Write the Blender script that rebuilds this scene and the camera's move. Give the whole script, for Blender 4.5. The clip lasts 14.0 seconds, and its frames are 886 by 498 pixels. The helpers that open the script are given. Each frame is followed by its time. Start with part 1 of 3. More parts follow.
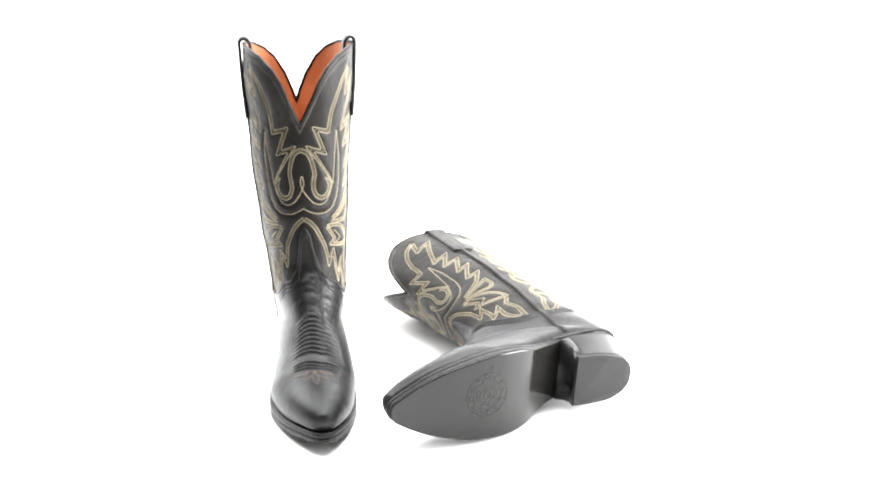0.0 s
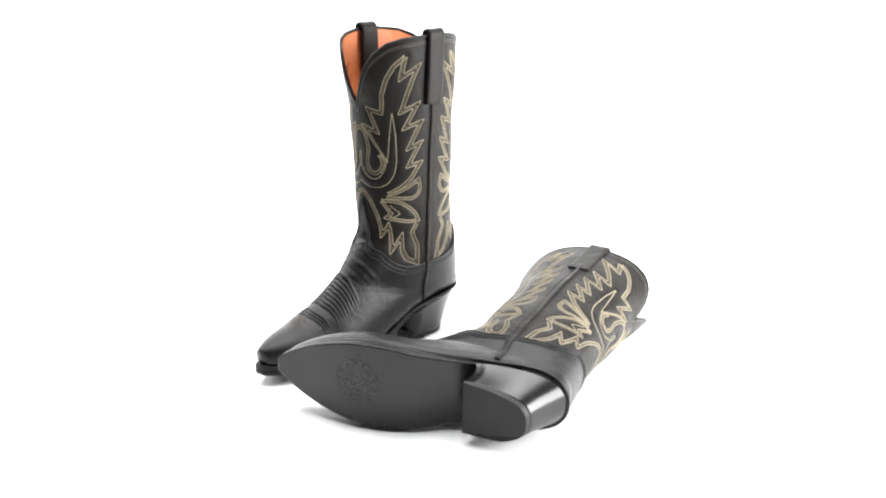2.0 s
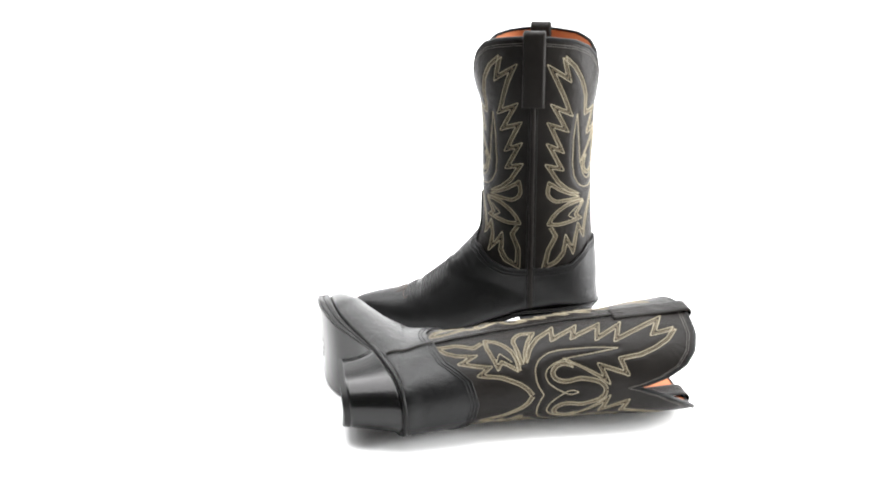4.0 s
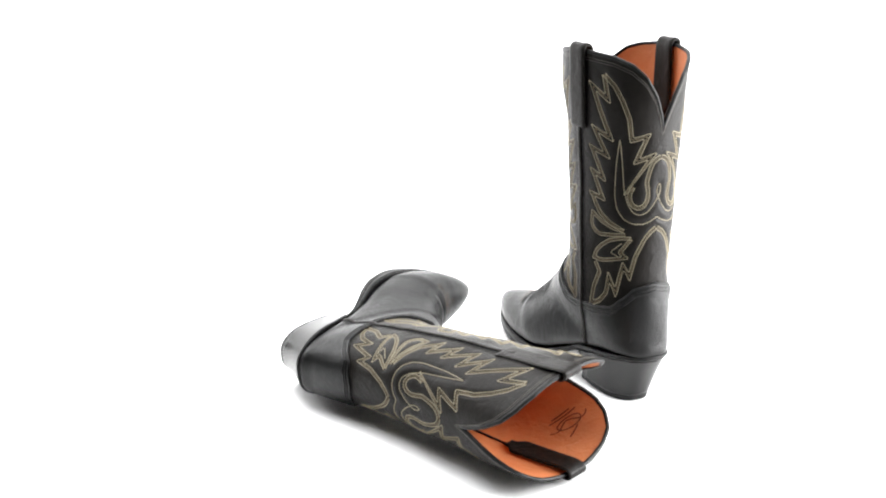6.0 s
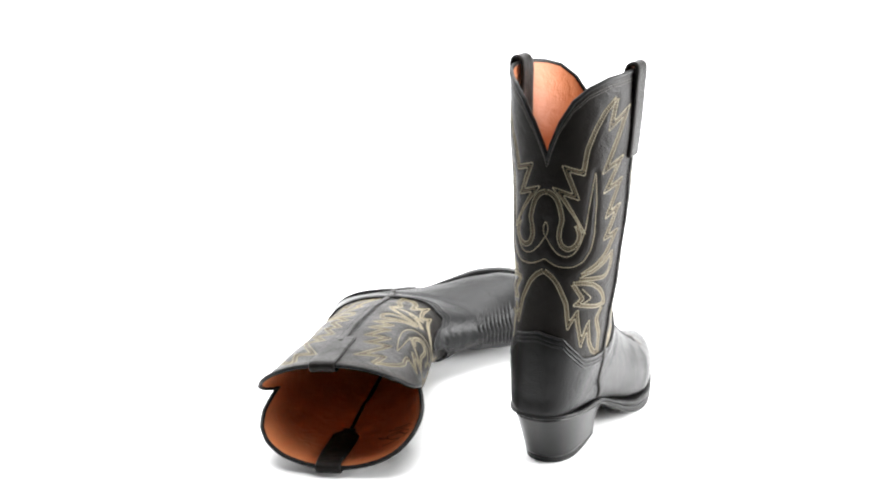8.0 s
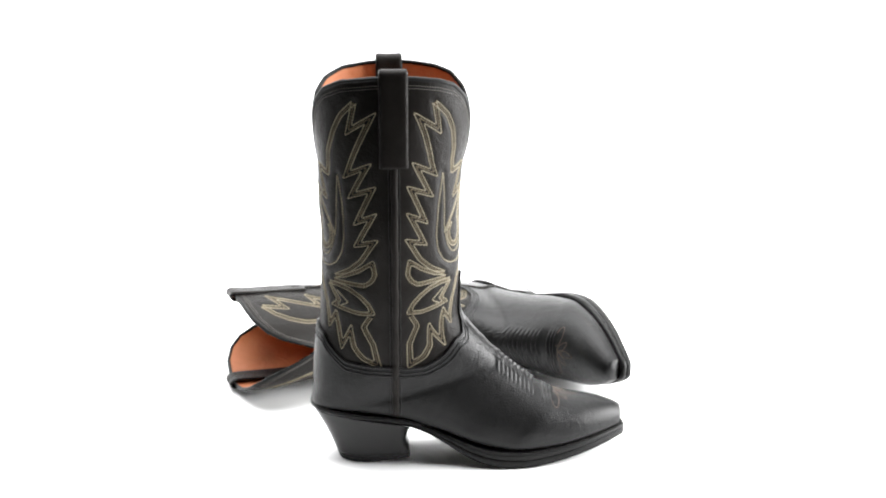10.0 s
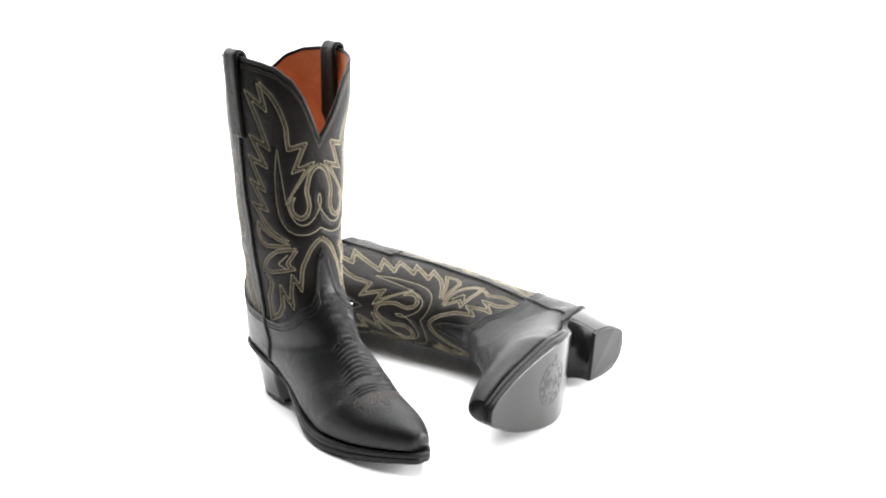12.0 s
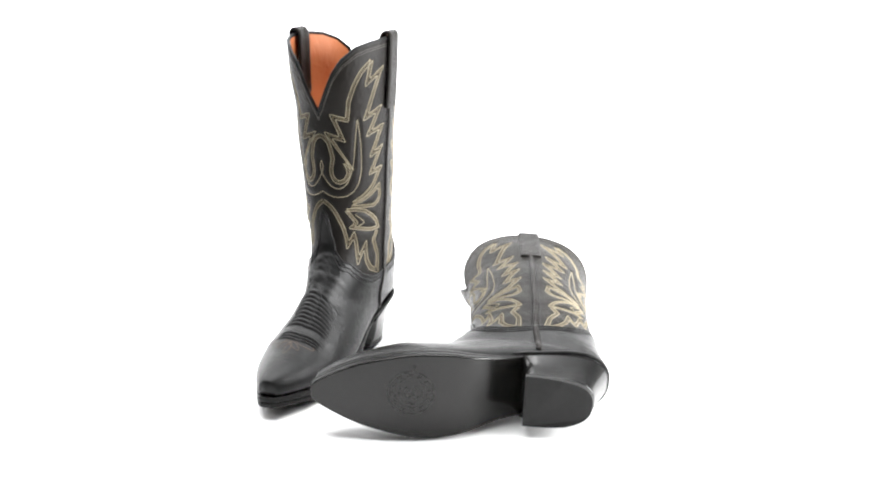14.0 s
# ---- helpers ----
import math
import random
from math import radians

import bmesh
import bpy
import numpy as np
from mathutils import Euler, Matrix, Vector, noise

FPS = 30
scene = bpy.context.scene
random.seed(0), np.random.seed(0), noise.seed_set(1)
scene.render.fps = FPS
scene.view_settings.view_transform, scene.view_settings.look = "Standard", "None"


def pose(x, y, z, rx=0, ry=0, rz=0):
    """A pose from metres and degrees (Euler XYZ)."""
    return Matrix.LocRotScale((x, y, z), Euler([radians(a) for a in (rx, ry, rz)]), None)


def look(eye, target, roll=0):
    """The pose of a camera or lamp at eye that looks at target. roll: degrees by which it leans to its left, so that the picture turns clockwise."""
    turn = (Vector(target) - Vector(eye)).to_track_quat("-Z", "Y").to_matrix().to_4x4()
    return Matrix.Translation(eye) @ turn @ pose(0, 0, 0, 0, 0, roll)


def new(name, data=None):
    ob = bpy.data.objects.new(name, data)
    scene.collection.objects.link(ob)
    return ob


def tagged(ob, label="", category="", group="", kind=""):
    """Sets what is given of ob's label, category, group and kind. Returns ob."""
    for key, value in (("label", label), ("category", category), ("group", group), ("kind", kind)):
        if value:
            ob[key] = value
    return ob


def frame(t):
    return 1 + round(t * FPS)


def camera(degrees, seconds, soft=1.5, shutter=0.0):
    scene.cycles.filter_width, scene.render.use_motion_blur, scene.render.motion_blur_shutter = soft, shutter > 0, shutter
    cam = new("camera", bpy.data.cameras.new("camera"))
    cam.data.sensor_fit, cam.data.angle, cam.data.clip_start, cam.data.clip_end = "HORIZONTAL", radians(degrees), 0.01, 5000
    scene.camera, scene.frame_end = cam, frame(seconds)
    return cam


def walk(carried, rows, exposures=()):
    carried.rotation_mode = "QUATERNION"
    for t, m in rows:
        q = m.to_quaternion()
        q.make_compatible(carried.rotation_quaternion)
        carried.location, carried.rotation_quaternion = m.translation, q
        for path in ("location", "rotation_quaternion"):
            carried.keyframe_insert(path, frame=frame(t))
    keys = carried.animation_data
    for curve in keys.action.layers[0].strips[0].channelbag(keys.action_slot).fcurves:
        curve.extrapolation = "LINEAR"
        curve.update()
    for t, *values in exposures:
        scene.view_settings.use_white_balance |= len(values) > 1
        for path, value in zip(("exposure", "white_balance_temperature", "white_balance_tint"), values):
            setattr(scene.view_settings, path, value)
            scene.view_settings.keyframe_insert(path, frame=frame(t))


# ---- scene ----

# ---- camera: fixed on a tripod before the turntable ----
camera_ob = camera(41.93, 14.0, soft=2.0)
CAMERA = pose(0, -1.16, 0.4977, 90 - 16.51, 0, 0.68)
walk(camera_ob, [(0, CAMERA), (14, CAMERA)], exposures=((0, 0.75), (0.1, 0.4), (0.2, 0.15), (0.35, 0.0), (14, 0.0)))

# ---- light: soft boxes out of view round a white sweep ----
world = bpy.data.worlds.new("studio")
world.use_nodes = True
world.node_tree.nodes["Background"].inputs[0].default_value = (1, 1, 1, 1)
world.node_tree.nodes["Background"].inputs[1].default_value = 0.05
scene.world = world


def softbox(name, eye, target, width, height, watts):
    lamp = bpy.data.lights.new(name, "AREA")
    lamp.shape, lamp.size, lamp.size_y, lamp.energy = "RECTANGLE", width, height, watts
    ob = new(name, lamp)
    ob.matrix_world = look(eye, target)
    return ob


softbox("softbox_top", (0, 0.28, 1.75), (0, 0.12, 0), 2.1, 1.6, 105)
softbox("softbox_side_right", (1.40, -0.12, 0.42), (0, 0, 0.08), 0.9, 0.82, 82)
softbox("softbox_side_left", (-1.35, 0.85, 0.95), (0, 0.05, 0.1), 0.7, 0.9, 22)
# unseen fill lamp, added so that the paper behind stays white
softbox("backdrop_fill", (0, 0.75, 1.7), (0, 1.75, 0.5), 2.6, 0.4, 45)

# ---- turntable ----
# degrees turned at each half second; it slows and quickens a little
TURNS = ((0, 0), (0.5, -13.2), (1, -25.6), (1.5, -39.7), (2, -53.1), (2.5, -67.6), (3, -80.8), (5.5, -148.3), (6, -161.6), (6.5, -175.2), (7, -188.6), (7.5, -203.4), (8, -216.9),
         (10.5, -289.9), (11, -303.4), (11.5, -318.4), (12, -332.3), (12.5, -347.6), (13, -360.9), (13.5, -375.9), (14, -388.9))


def spin(t):
    return float(np.interp(t, [q[0] for q in TURNS], [q[1] for q in TURNS]))


def turned(t, m):
    """The pose at t seconds of a thing that stands at m when the turntable starts."""
    return pose(0, 0, 0, 0, 0, spin(t)) @ m


# ---- materials ----
def material(name, color, rough=0.5, metal=0.0, spec=0.5):
    m = bpy.data.materials.new(name)
    m.use_nodes = True
    b = m.node_tree.nodes["Principled BSDF"]
    b.inputs["Base Color"].default_value = (*color, 1)
    b.inputs["Roughness"].default_value = rough
    b.inputs["Metallic"].default_value = metal
    b.inputs["Specular IOR Level"].default_value = spec
    return m, m.node_tree, b


def grained(name, dark, light, rough, rough_range, grain_scale, grain, wear_scale=14.0, spec=0.5, crease=0.0):
    """A surface with two scales of colour, uneven gloss and fine relief; sizes in metres of the object."""
    m, tree, b = material(name, dark, rough, 0, spec)
    nodes, link = tree.nodes, tree.links.new
    co = nodes.new("ShaderNodeTexCoord")
    big = nodes.new("ShaderNodeTexNoise")
    big.inputs["Scale"].default_value, big.inputs["Detail"].default_value = wear_scale, 6
    link(co.outputs["Object"], big.inputs["Vector"])
    ramp = nodes.new("ShaderNodeValToRGB")
    ramp.color_ramp.elements[0].position, ramp.color_ramp.elements[1].position = 0.3, 0.75
    ramp.color_ramp.elements[0].color, ramp.color_ramp.elements[1].color = (*dark, 1), (*light, 1)
    link(big.outputs["Fac"], ramp.inputs["Fac"])
    link(ramp.outputs["Color"], b.inputs["Base Color"])
    rr = nodes.new("ShaderNodeMapRange")
    rr.inputs["To Min"].default_value, rr.inputs["To Max"].default_value = rough - rough_range, rough + rough_range
    mid = nodes.new("ShaderNodeTexNoise")
    mid.inputs["Scale"].default_value, mid.inputs["Detail"].default_value = wear_scale * 5, 4
    link(co.outputs["Object"], mid.inputs["Vector"])
    link(mid.outputs["Fac"], rr.inputs["Value"])
    link(rr.outputs["Result"], b.inputs["Roughness"])
    cells = nodes.new("ShaderNodeTexVoronoi")
    cells.inputs["Scale"].default_value = grain_scale
    link(co.outputs["Object"], cells.inputs["Vector"])
    bump = nodes.new("ShaderNodeBump")
    bump.inputs["Strength"].default_value, bump.inputs["Distance"].default_value = grain, 0.0006
    link(cells.outputs["Distance"], bump.inputs["Height"])
    last = bump
    if crease:
        soft = nodes.new("ShaderNodeTexNoise")
        soft.inputs["Scale"].default_value, soft.inputs["Detail"].default_value = 60, 5
        soft.inputs["Distortion"].default_value = 1.2
        link(co.outputs["Object"], soft.inputs["Vector"])
        b2 = nodes.new("ShaderNodeBump")
        b2.inputs["Strength"].default_value, b2.inputs["Distance"].default_value = crease, 0.002
        link(soft.outputs["Fac"], b2.inputs["Height"])
        link(bump.outputs["Normal"], b2.inputs["Normal"])
        last = b2
    link(last.outputs["Normal"], b.inputs["Normal"])
    return m


LEATHER = grained("black_leather", (0.0055, 0.0056, 0.0058), (0.0108, 0.0108, 0.0110), 0.31, 0.07, 900, 0.40, 14, 0.18, 0.30)
SHAFT_LEATHER = grained("black_shaft_leather", (0.0072, 0.0064, 0.0058), (0.0138, 0.0122, 0.0110), 0.38, 0.09, 800, 0.45, 12, 0.088, 0.45)
EDGE = grained("black_edge_dressing", (0.00272, 0.00272, 0.00272), (0.00612, 0.00612, 0.00612), 0.44, 0.06, 500, 0.2, 30, 0.17)
HEEL = grained("black_heel_finish", (0.00408, 0.00408, 0.00408), (0.00816, 0.00816, 0.00816), 0.24, 0.06, 300, 0.10, 25, 0.28)
SOLE = grained("dark_sole_leather", (0.0045, 0.0043, 0.0041), (0.0085, 0.0082, 0.0077), 0.17, 0.03, 700, 0.06, 18, 0.27)
RUBBER = grained("black_rubber", (0.00408, 0.00408, 0.00408), (0.00748, 0.00748, 0.00748), 0.55, 0.05, 600, 0.3, 30, 0.25)
STAMP = grained("pressed_leather", (0.0068, 0.006596, 0.00612), (0.01292, 0.01244, 0.01156), 0.28, 0.05, 600, 0.2, 30, 0.24)
LINING = grained("tan_lining_leather", (0.3944, 0.1258, 0.04488), (0.4896, 0.1768, 0.0714), 0.55, 0.06, 700, 0.3, 20, 0.35, 0.6)
THREAD = grained("cream_thread", (0.190, 0.164, 0.108), (0.305, 0.268, 0.188), 0.6, 0.05, 2500, 0.5, 40, 0.3)
THREAD_BROWN = grained("bronze_thread", (0.0884, 0.06664, 0.0374), (0.1428, 0.1122, 0.068), 0.55, 0.05, 2500, 0.5, 40, 0.3)
THREAD_DULL = grained("dull_brown_thread", (0.040, 0.027, 0.020), (0.080, 0.056, 0.042), 0.55, 0.05, 2500, 0.5, 40, 0.3)
THREAD_BLACK = grained("black_thread", (0.00816, 0.00816, 0.00816), (0.0204, 0.0204, 0.0204), 0.5, 0.05, 2500, 0.5, 40, 0.3)
THREAD_GREY = grained("grey_thread", (0.0578, 0.05304, 0.04624), (0.0952, 0.0884, 0.0782), 0.55, 0.05, 2500, 0.5, 40, 0.4)
INK = grained("dark_ink", (0.06, 0.018, 0.008), (0.14, 0.038, 0.014), 0.6, 0.05, 600, 0.1, 60, 0.2)
PAPER = grained("white_sweep_paper", (0.86, 0.86, 0.86), (0.90, 0.90, 0.90), 0.75, 0.05, 300, 0.02, 2, 0.2)
DARK_WALL = grained("dark_studio_wall", (0.05, 0.05, 0.05), (0.07, 0.07, 0.07), 0.8, 0.05, 120, 0.1, 2, 0.2)


# ---- mesh helpers ----
def linked(name, verts, faces, mat, parent=None, label="", smooth=True):
    me = bpy.data.meshes.new(name)
    me.from_pydata([tuple(v) for v in verts], [], faces)
    me.update()
    if smooth:
        me.polygons.foreach_set("use_smooth", [True] * len(me.polygons))
    me.materials.append(mat)
    ob = new(name, me)
    ob.parent = parent
    if label:
        tagged(ob, label)
    return ob


def part(name, bm, mat, parent, label="", smooth=True):
    me = bpy.data.meshes.new(name)
    bm.normal_update()
    bm.to_mesh(me)
    bm.free()
    if smooth:
        me.polygons.foreach_set("use_smooth", [True] * len(me.polygons))
    me.materials.append(mat)
    ob = new(name, me)
    ob.parent = parent
    if label:
        tagged(ob, label)
    return ob


def grid_faces(rows, cols, closed=False, base=0, flip=False):
    out = []
    for i in range(rows - 1):
        for j in range(cols if closed else cols - 1):
            k = (j + 1) % cols
            f = (base + i * cols + j, base + i * cols + k, base + (i + 1) * cols + k, base + (i + 1) * cols + j)
            out.append(f[::-1] if flip else f)
    return out


# ---- the studio: a shooting table under a white sweep, an added dark room round it ----
def box(name, x0, x1, y0, y1, z0, z1, mat, label):
    v = [(x, y, z) for x in (x0, x1) for y in (y0, y1) for z in (z0, z1)]
    f = [(0, 1, 3, 2), (4, 6, 7, 5), (0, 4, 5, 1), (2, 3, 7, 6), (0, 2, 6, 4), (1, 5, 7, 3)]
    return tagged(linked(name, v, f, mat, smooth=False), label, kind="structure")


def studio():
    line = [(-0.45, 0.0), (0.2, 0.0), (0.8, 0.0)]
    for k in range(1, 25):
        a = radians(90 * k / 24)
        line.append((0.8 + 1.0 * math.sin(a), 1.0 - 1.0 * math.cos(a)))
    line.append((1.8, 1.9))
    n = len(line)
    verts = [(x, y, z) for y, z in line for x in (-1.9, 1.9)] + [(x, y + 0.004, z - 0.004) for y, z in line for x in (-1.9, 1.9)]
    faces = grid_faces(n, 2) + grid_faces(n, 2, base=2 * n, flip=True)
    ob = linked("backdrop", verts, faces, PAPER)
    tagged(ob, "seamless white paper sweep under and behind the boots", "backdrop", kind="structure")
    box("platform", -1.9, 1.9, -0.45, 0.8, -0.78, -0.006, DARK_WALL, "plain shooting table under the paper sweep")
    # unseen floor, walls and ceiling, added to darken what the leather reflects
    box("floor", -3, 3, -3, 2.6, -0.9, -0.8, DARK_WALL, "dark floor out of view, added to keep reflections dark")
    box("wall_west", -3.12, -3.0, -3.1, 2.7, -0.8, 2.6, DARK_WALL, "dark wall out of view, added to keep reflections dark")
    box("wall_east", 3.0, 3.12, -3.1, 2.7, -0.8, 2.6, DARK_WALL, "dark wall out of view, added to keep reflections dark")
    box("wall_south", -3.12, 3.12, -3.12, -3.0, -0.8, 2.6, DARK_WALL, "dark wall out of view, added to keep reflections dark")
    box("wall_north", -3.12, 3.12, 2.6, 2.72, -0.8, 2.6, DARK_WALL, "dark wall out of view, added to keep reflections dark")
    box("ceiling", -3.12, 3.12, -3.12, 2.72, 2.6, 2.7, DARK_WALL, "dark ceiling out of view, added to keep reflections dark")


studio()


# ---- the boot's form ----
# One row a cross-section from the top of the shaft down and forward to the toe (metres): front edge y, z; back or
# bottom edge y, z; half width; share of the section at which it is widest; squareness of its lower half; sideways drift.
FORM = np.array((
    (0.0735, 0.400, -0.0735, 0.400, 0.0545, 0.50, 2.2, 0.000), (0.0725, 0.345, -0.0705, 0.345, 0.0540, 0.50, 2.2, 0.000),
    (0.0710, 0.320, -0.0695, 0.320, 0.0532, 0.50, 2.2, 0.000), (0.0663, 0.300, -0.0680, 0.300, 0.0520, 0.50, 2.2, 0.000),
    (0.0622, 0.283, -0.0663, 0.283, 0.0508, 0.50, 2.2, 0.000), (0.0605, 0.245, -0.0657, 0.245, 0.0485, 0.50, 2.2, 0.000),
    (0.0594, 0.200, -0.0656, 0.200, 0.0460, 0.50, 2.2, 0.000)))
FOOT_FORM = np.array((
    (0.0590, 0.165, -0.0664, 0.165, 0.0438, 0.50, 2.2, 0.000), (0.0598, 0.145, -0.0680, 0.140, 0.0418, 0.50, 2.2, 0.000),
    (0.0637, 0.1340, -0.0715, 0.118, 0.0405, 0.50, 2.3, 0.000), (0.0712, 0.1244, -0.0738, 0.095, 0.0392, 0.51, 2.4, -0.001),
    (0.0830, 0.1109, -0.0746, 0.073, 0.0374, 0.53, 2.6, -0.001), (0.0989, 0.0945, -0.0742, 0.0545, 0.0338, 0.57, 2.8, -0.001),
    (0.1070, 0.0875, -0.0450, 0.0510, 0.0340, 0.62, 3.2, 0.000), (0.1149, 0.0810, -0.0050, 0.0455, 0.0350, 0.66, 3.5, 0.000),
    (0.1230, 0.0745, 0.0350, 0.0345, 0.0370, 0.70, 3.8, 0.000), (0.1309, 0.0685, 0.0650, 0.0235, 0.0400, 0.74, 4.0, 0.000)))
TOE_FORM = np.array((
    (0.1388, 0.0636, 0.0900, 0.0170, 0.0415, 0.76, 4.0, 0.000), (0.1469, 0.0593, 0.1120, 0.0150, 0.0410, 0.78, 4.0, 0.000),
    (0.1628, 0.0542, 0.1450, 0.0160, 0.0362, 0.78, 4.0, 0.000), (0.1780, 0.0512, 0.1700, 0.0185, 0.0300, 0.76, 3.6, 0.000),
    (0.1945, 0.0475, 0.1900, 0.0210, 0.0220, 0.74, 3.2, 0.000), (0.2065, 0.0435, 0.2040, 0.0230, 0.0145, 0.72, 2.8, 0.000),
    (0.2130, 0.0400, 0.2110, 0.0240, 0.0095, 0.70, 2.5, 0.000)))
FORM = np.concatenate((FORM, FOOT_FORM, TOE_FORM))
LAST = len(FORM) - 1.0
# the foot leans with the sole: outwards over the ball, back in at the toe
FORM[12:, 7] += np.interp(FORM[12:, 2], (-.05, .03, .08, .12, .16, .2, .22), (0, 0, .002, .003, .0015, -.0005, -.001))
# the outer side of the shaft swells a little more towards the top
SWELL = np.clip((FORM[:, 3] - 0.13) / 0.12, 0, 1)
FORM[:, 4] += 0.0018 * SWELL
FORM[:, 7] += 0.0018 * SWELL
# the instep's crest runs a little to the inner side
FORM[8:18, 7] -= 0.001
STIFF = FORM.copy()


def slump(amount):
    """Lets the shaft sag flat towards its top by that share, as on a boot that lies on its side."""
    FORM[:] = STIFF
    share = np.clip((STIFF[:, 3] - 0.13) / 0.21, 0, 1) * amount
    FORM[:, 4] *= 1 - share
    FORM[:, 7] -= share * 0.052
    FORM[:, 0] += share * 0.060
    FORM[:, 2] -= share * 0.090
    SIDE[:] = on_form(SIDE_PHI, SIDE_S)

ANKLE = 8.0


def section(s):
    """The form's values at section number s, smoothly between the rows."""
    s = np.clip(np.asarray(s, float), 0, LAST)
    i = np.minimum(s.astype(int), int(LAST) - 1)
    f = (s - i)[..., None]
    p0, p1, p2, p3 = FORM[np.maximum(i - 1, 0)], FORM[i], FORM[i + 1], FORM[np.minimum(i + 2, int(LAST))]
    return p1 + 0.5 * f * (p2 - p0 + f * (2 * p0 - 5 * p1 + 4 * p2 - p3 + f * (3 * (p1 - p2) + p3 - p0)))


def on_form(phi, s):
    """Points of the boot's skin: phi in degrees round the section (0 front, 90 outer side, 180 back), s the section."""
    phi, s = np.broadcast_arrays(np.asarray(phi, float), np.asarray(s, float))
    v = section(s)
    c, sn = np.cos(np.radians(phi)), np.sin(np.radians(phi))
    am, n = v[..., 5], v[..., 6]
    along = np.where(c >= 0, am * (1 - c), am - (1 - am) * c)
    low = np.sign(sn) * np.maximum(1 - np.abs(c) ** n, 0) ** (1 / n)
    side = np.where(c >= 0, np.sign(sn) * np.abs(sn) ** 0.96, low)
    x = v[..., 7] + v[..., 4] * side
    y = v[..., 0] + along * (v[..., 2] - v[..., 0])
    z = v[..., 1] + along * (v[..., 3] - v[..., 1])
    return np.stack((x, y, z), -1)


def skin(phi, s, out=0.0):
    """Points of the skin moved outwards by that many metres."""
    p = on_form(phi, s)
    e, g = 0.4, 0.04
    s = np.asarray(s, float)
    lo, hi = np.clip(s - g, 0, LAST), np.clip(s + g, 0, LAST)
    n = np.cross(on_form(np.asarray(phi) + e, s) - on_form(np.asarray(phi) - e, s), on_form(phi, hi) - on_form(phi, lo))
    length = np.linalg.norm(n, axis=-1, keepdims=True)
    n = n / np.maximum(length, 1e-12)
    return p + n * (out if np.ndim(out) == 0 else np.asarray(out)[..., None])


RUN = np.linspace(0, 14.0, 420)


def at_height(phi, z):
    """The section number at which the skin has the height z on the line phi (above the foot)."""
    phi, z = np.broadcast_arrays(np.asarray(phi, float), np.asarray(z, float))
    out = np.empty(phi.shape)
    for a in np.unique(phi):
        h = np.minimum.accumulate(on_form(np.full(RUN.shape, a), RUN)[:, 2] - RUN * 1e-7)
        m = phi == a
        out[m] = np.interp(-z[m], -h, RUN)
    return out


SIDE_PHI, SIDE_S = np.meshgrid(np.arange(50.0, 130.0, 0.5), np.linspace(0, 18, 500))
SIDE = on_form(SIDE_PHI, SIDE_S)


def on_side(y, z):
    """phi and section of the point of the outer side that has that y and z."""
    d = (SIDE[..., 1] - y) ** 2 + (SIDE[..., 2] - z) ** 2
    k = np.unravel_index(np.argmin(d), d.shape)
    return SIDE_PHI[k], SIDE_S[k]

def curve(x, table):
    """Linear look-up in a table of (x, value) pairs."""
    xs, ys = zip(*table)
    return np.interp(x, xs, ys)


def folded(phi):
    """Degrees from the front line, 0 to 180, whichever side; the front line sits a little off the middle."""
    phi = np.asarray(phi, float)
    return np.abs((phi - LEAN * np.maximum(np.cos(np.radians(phi)), 0) + 180) % 360 - 180)


LEAN = 3.0
RIM = ((0, .2865), (7.5, .3025), (13, .3140), (20.5, .330), (29.5, .343), (44, .3548), (58, .3592), (75, .3617), (90, .3625), (105, .3617), (128, .3587),
       (140, .3540), (146, .3515), (159, .3405), (170, .3220), (177, .303), (180, .290))
SEAM = ((0, .181), (3, .177), (5.5, .171), (7.5, .161), (9.5, .151), (13, .142), (14.5, .136), (20, .131), (26, .1255), (32, .1230), (38, .1215), (47, .1145), (58, .1065), (71, .0997), (82, .0990), (90, .1005),
        (109, .1025), (127, .1065), (137, .115), (146, .1220), (154, .1290), (165, .1310), (180, .1345))

def rim(phi):
    return curve(folded(phi), RIM)


def seam(phi):
    return curve(folded(phi), SEAM)


class Maker:
    """Adds parts to one boot; side is 1 for the right boot and -1 for the left, its mirror image. bend: degrees by which
    the foot is folded up against the shaft at a slack ankle. seam_y: where the side seams and straps run."""

    def __init__(self, root, side, bend, seam_y):
        self.root, self.side, self.bend, self.seam_y = root, side, bend, seam_y

    def folded_up(self, verts):
        share = np.clip((0.165 - verts[:, 2]) / 0.10, 0, 1)
        a = np.radians(self.bend) * share * share * (3 - 2 * share)
        y, z = verts[:, 1] - 0.10, verts[:, 2] - 0.05
        return np.stack((verts[:, 0], 0.10 + y * np.cos(a) + z * np.sin(a), 0.05 - y * np.sin(a) + z * np.cos(a)), 1)

    def add(self, name, verts, faces, mat, label="", parent=None, smooth=True):
        verts = np.asarray(verts, float).reshape(-1, 3) * (self.side, 1, 1)
        if self.bend:
            verts = self.folded_up(verts)
        if self.side < 0:
            faces = [f[::-1] for f in faces]
        return linked(name, verts, faces, mat, parent or self.root, label, smooth)


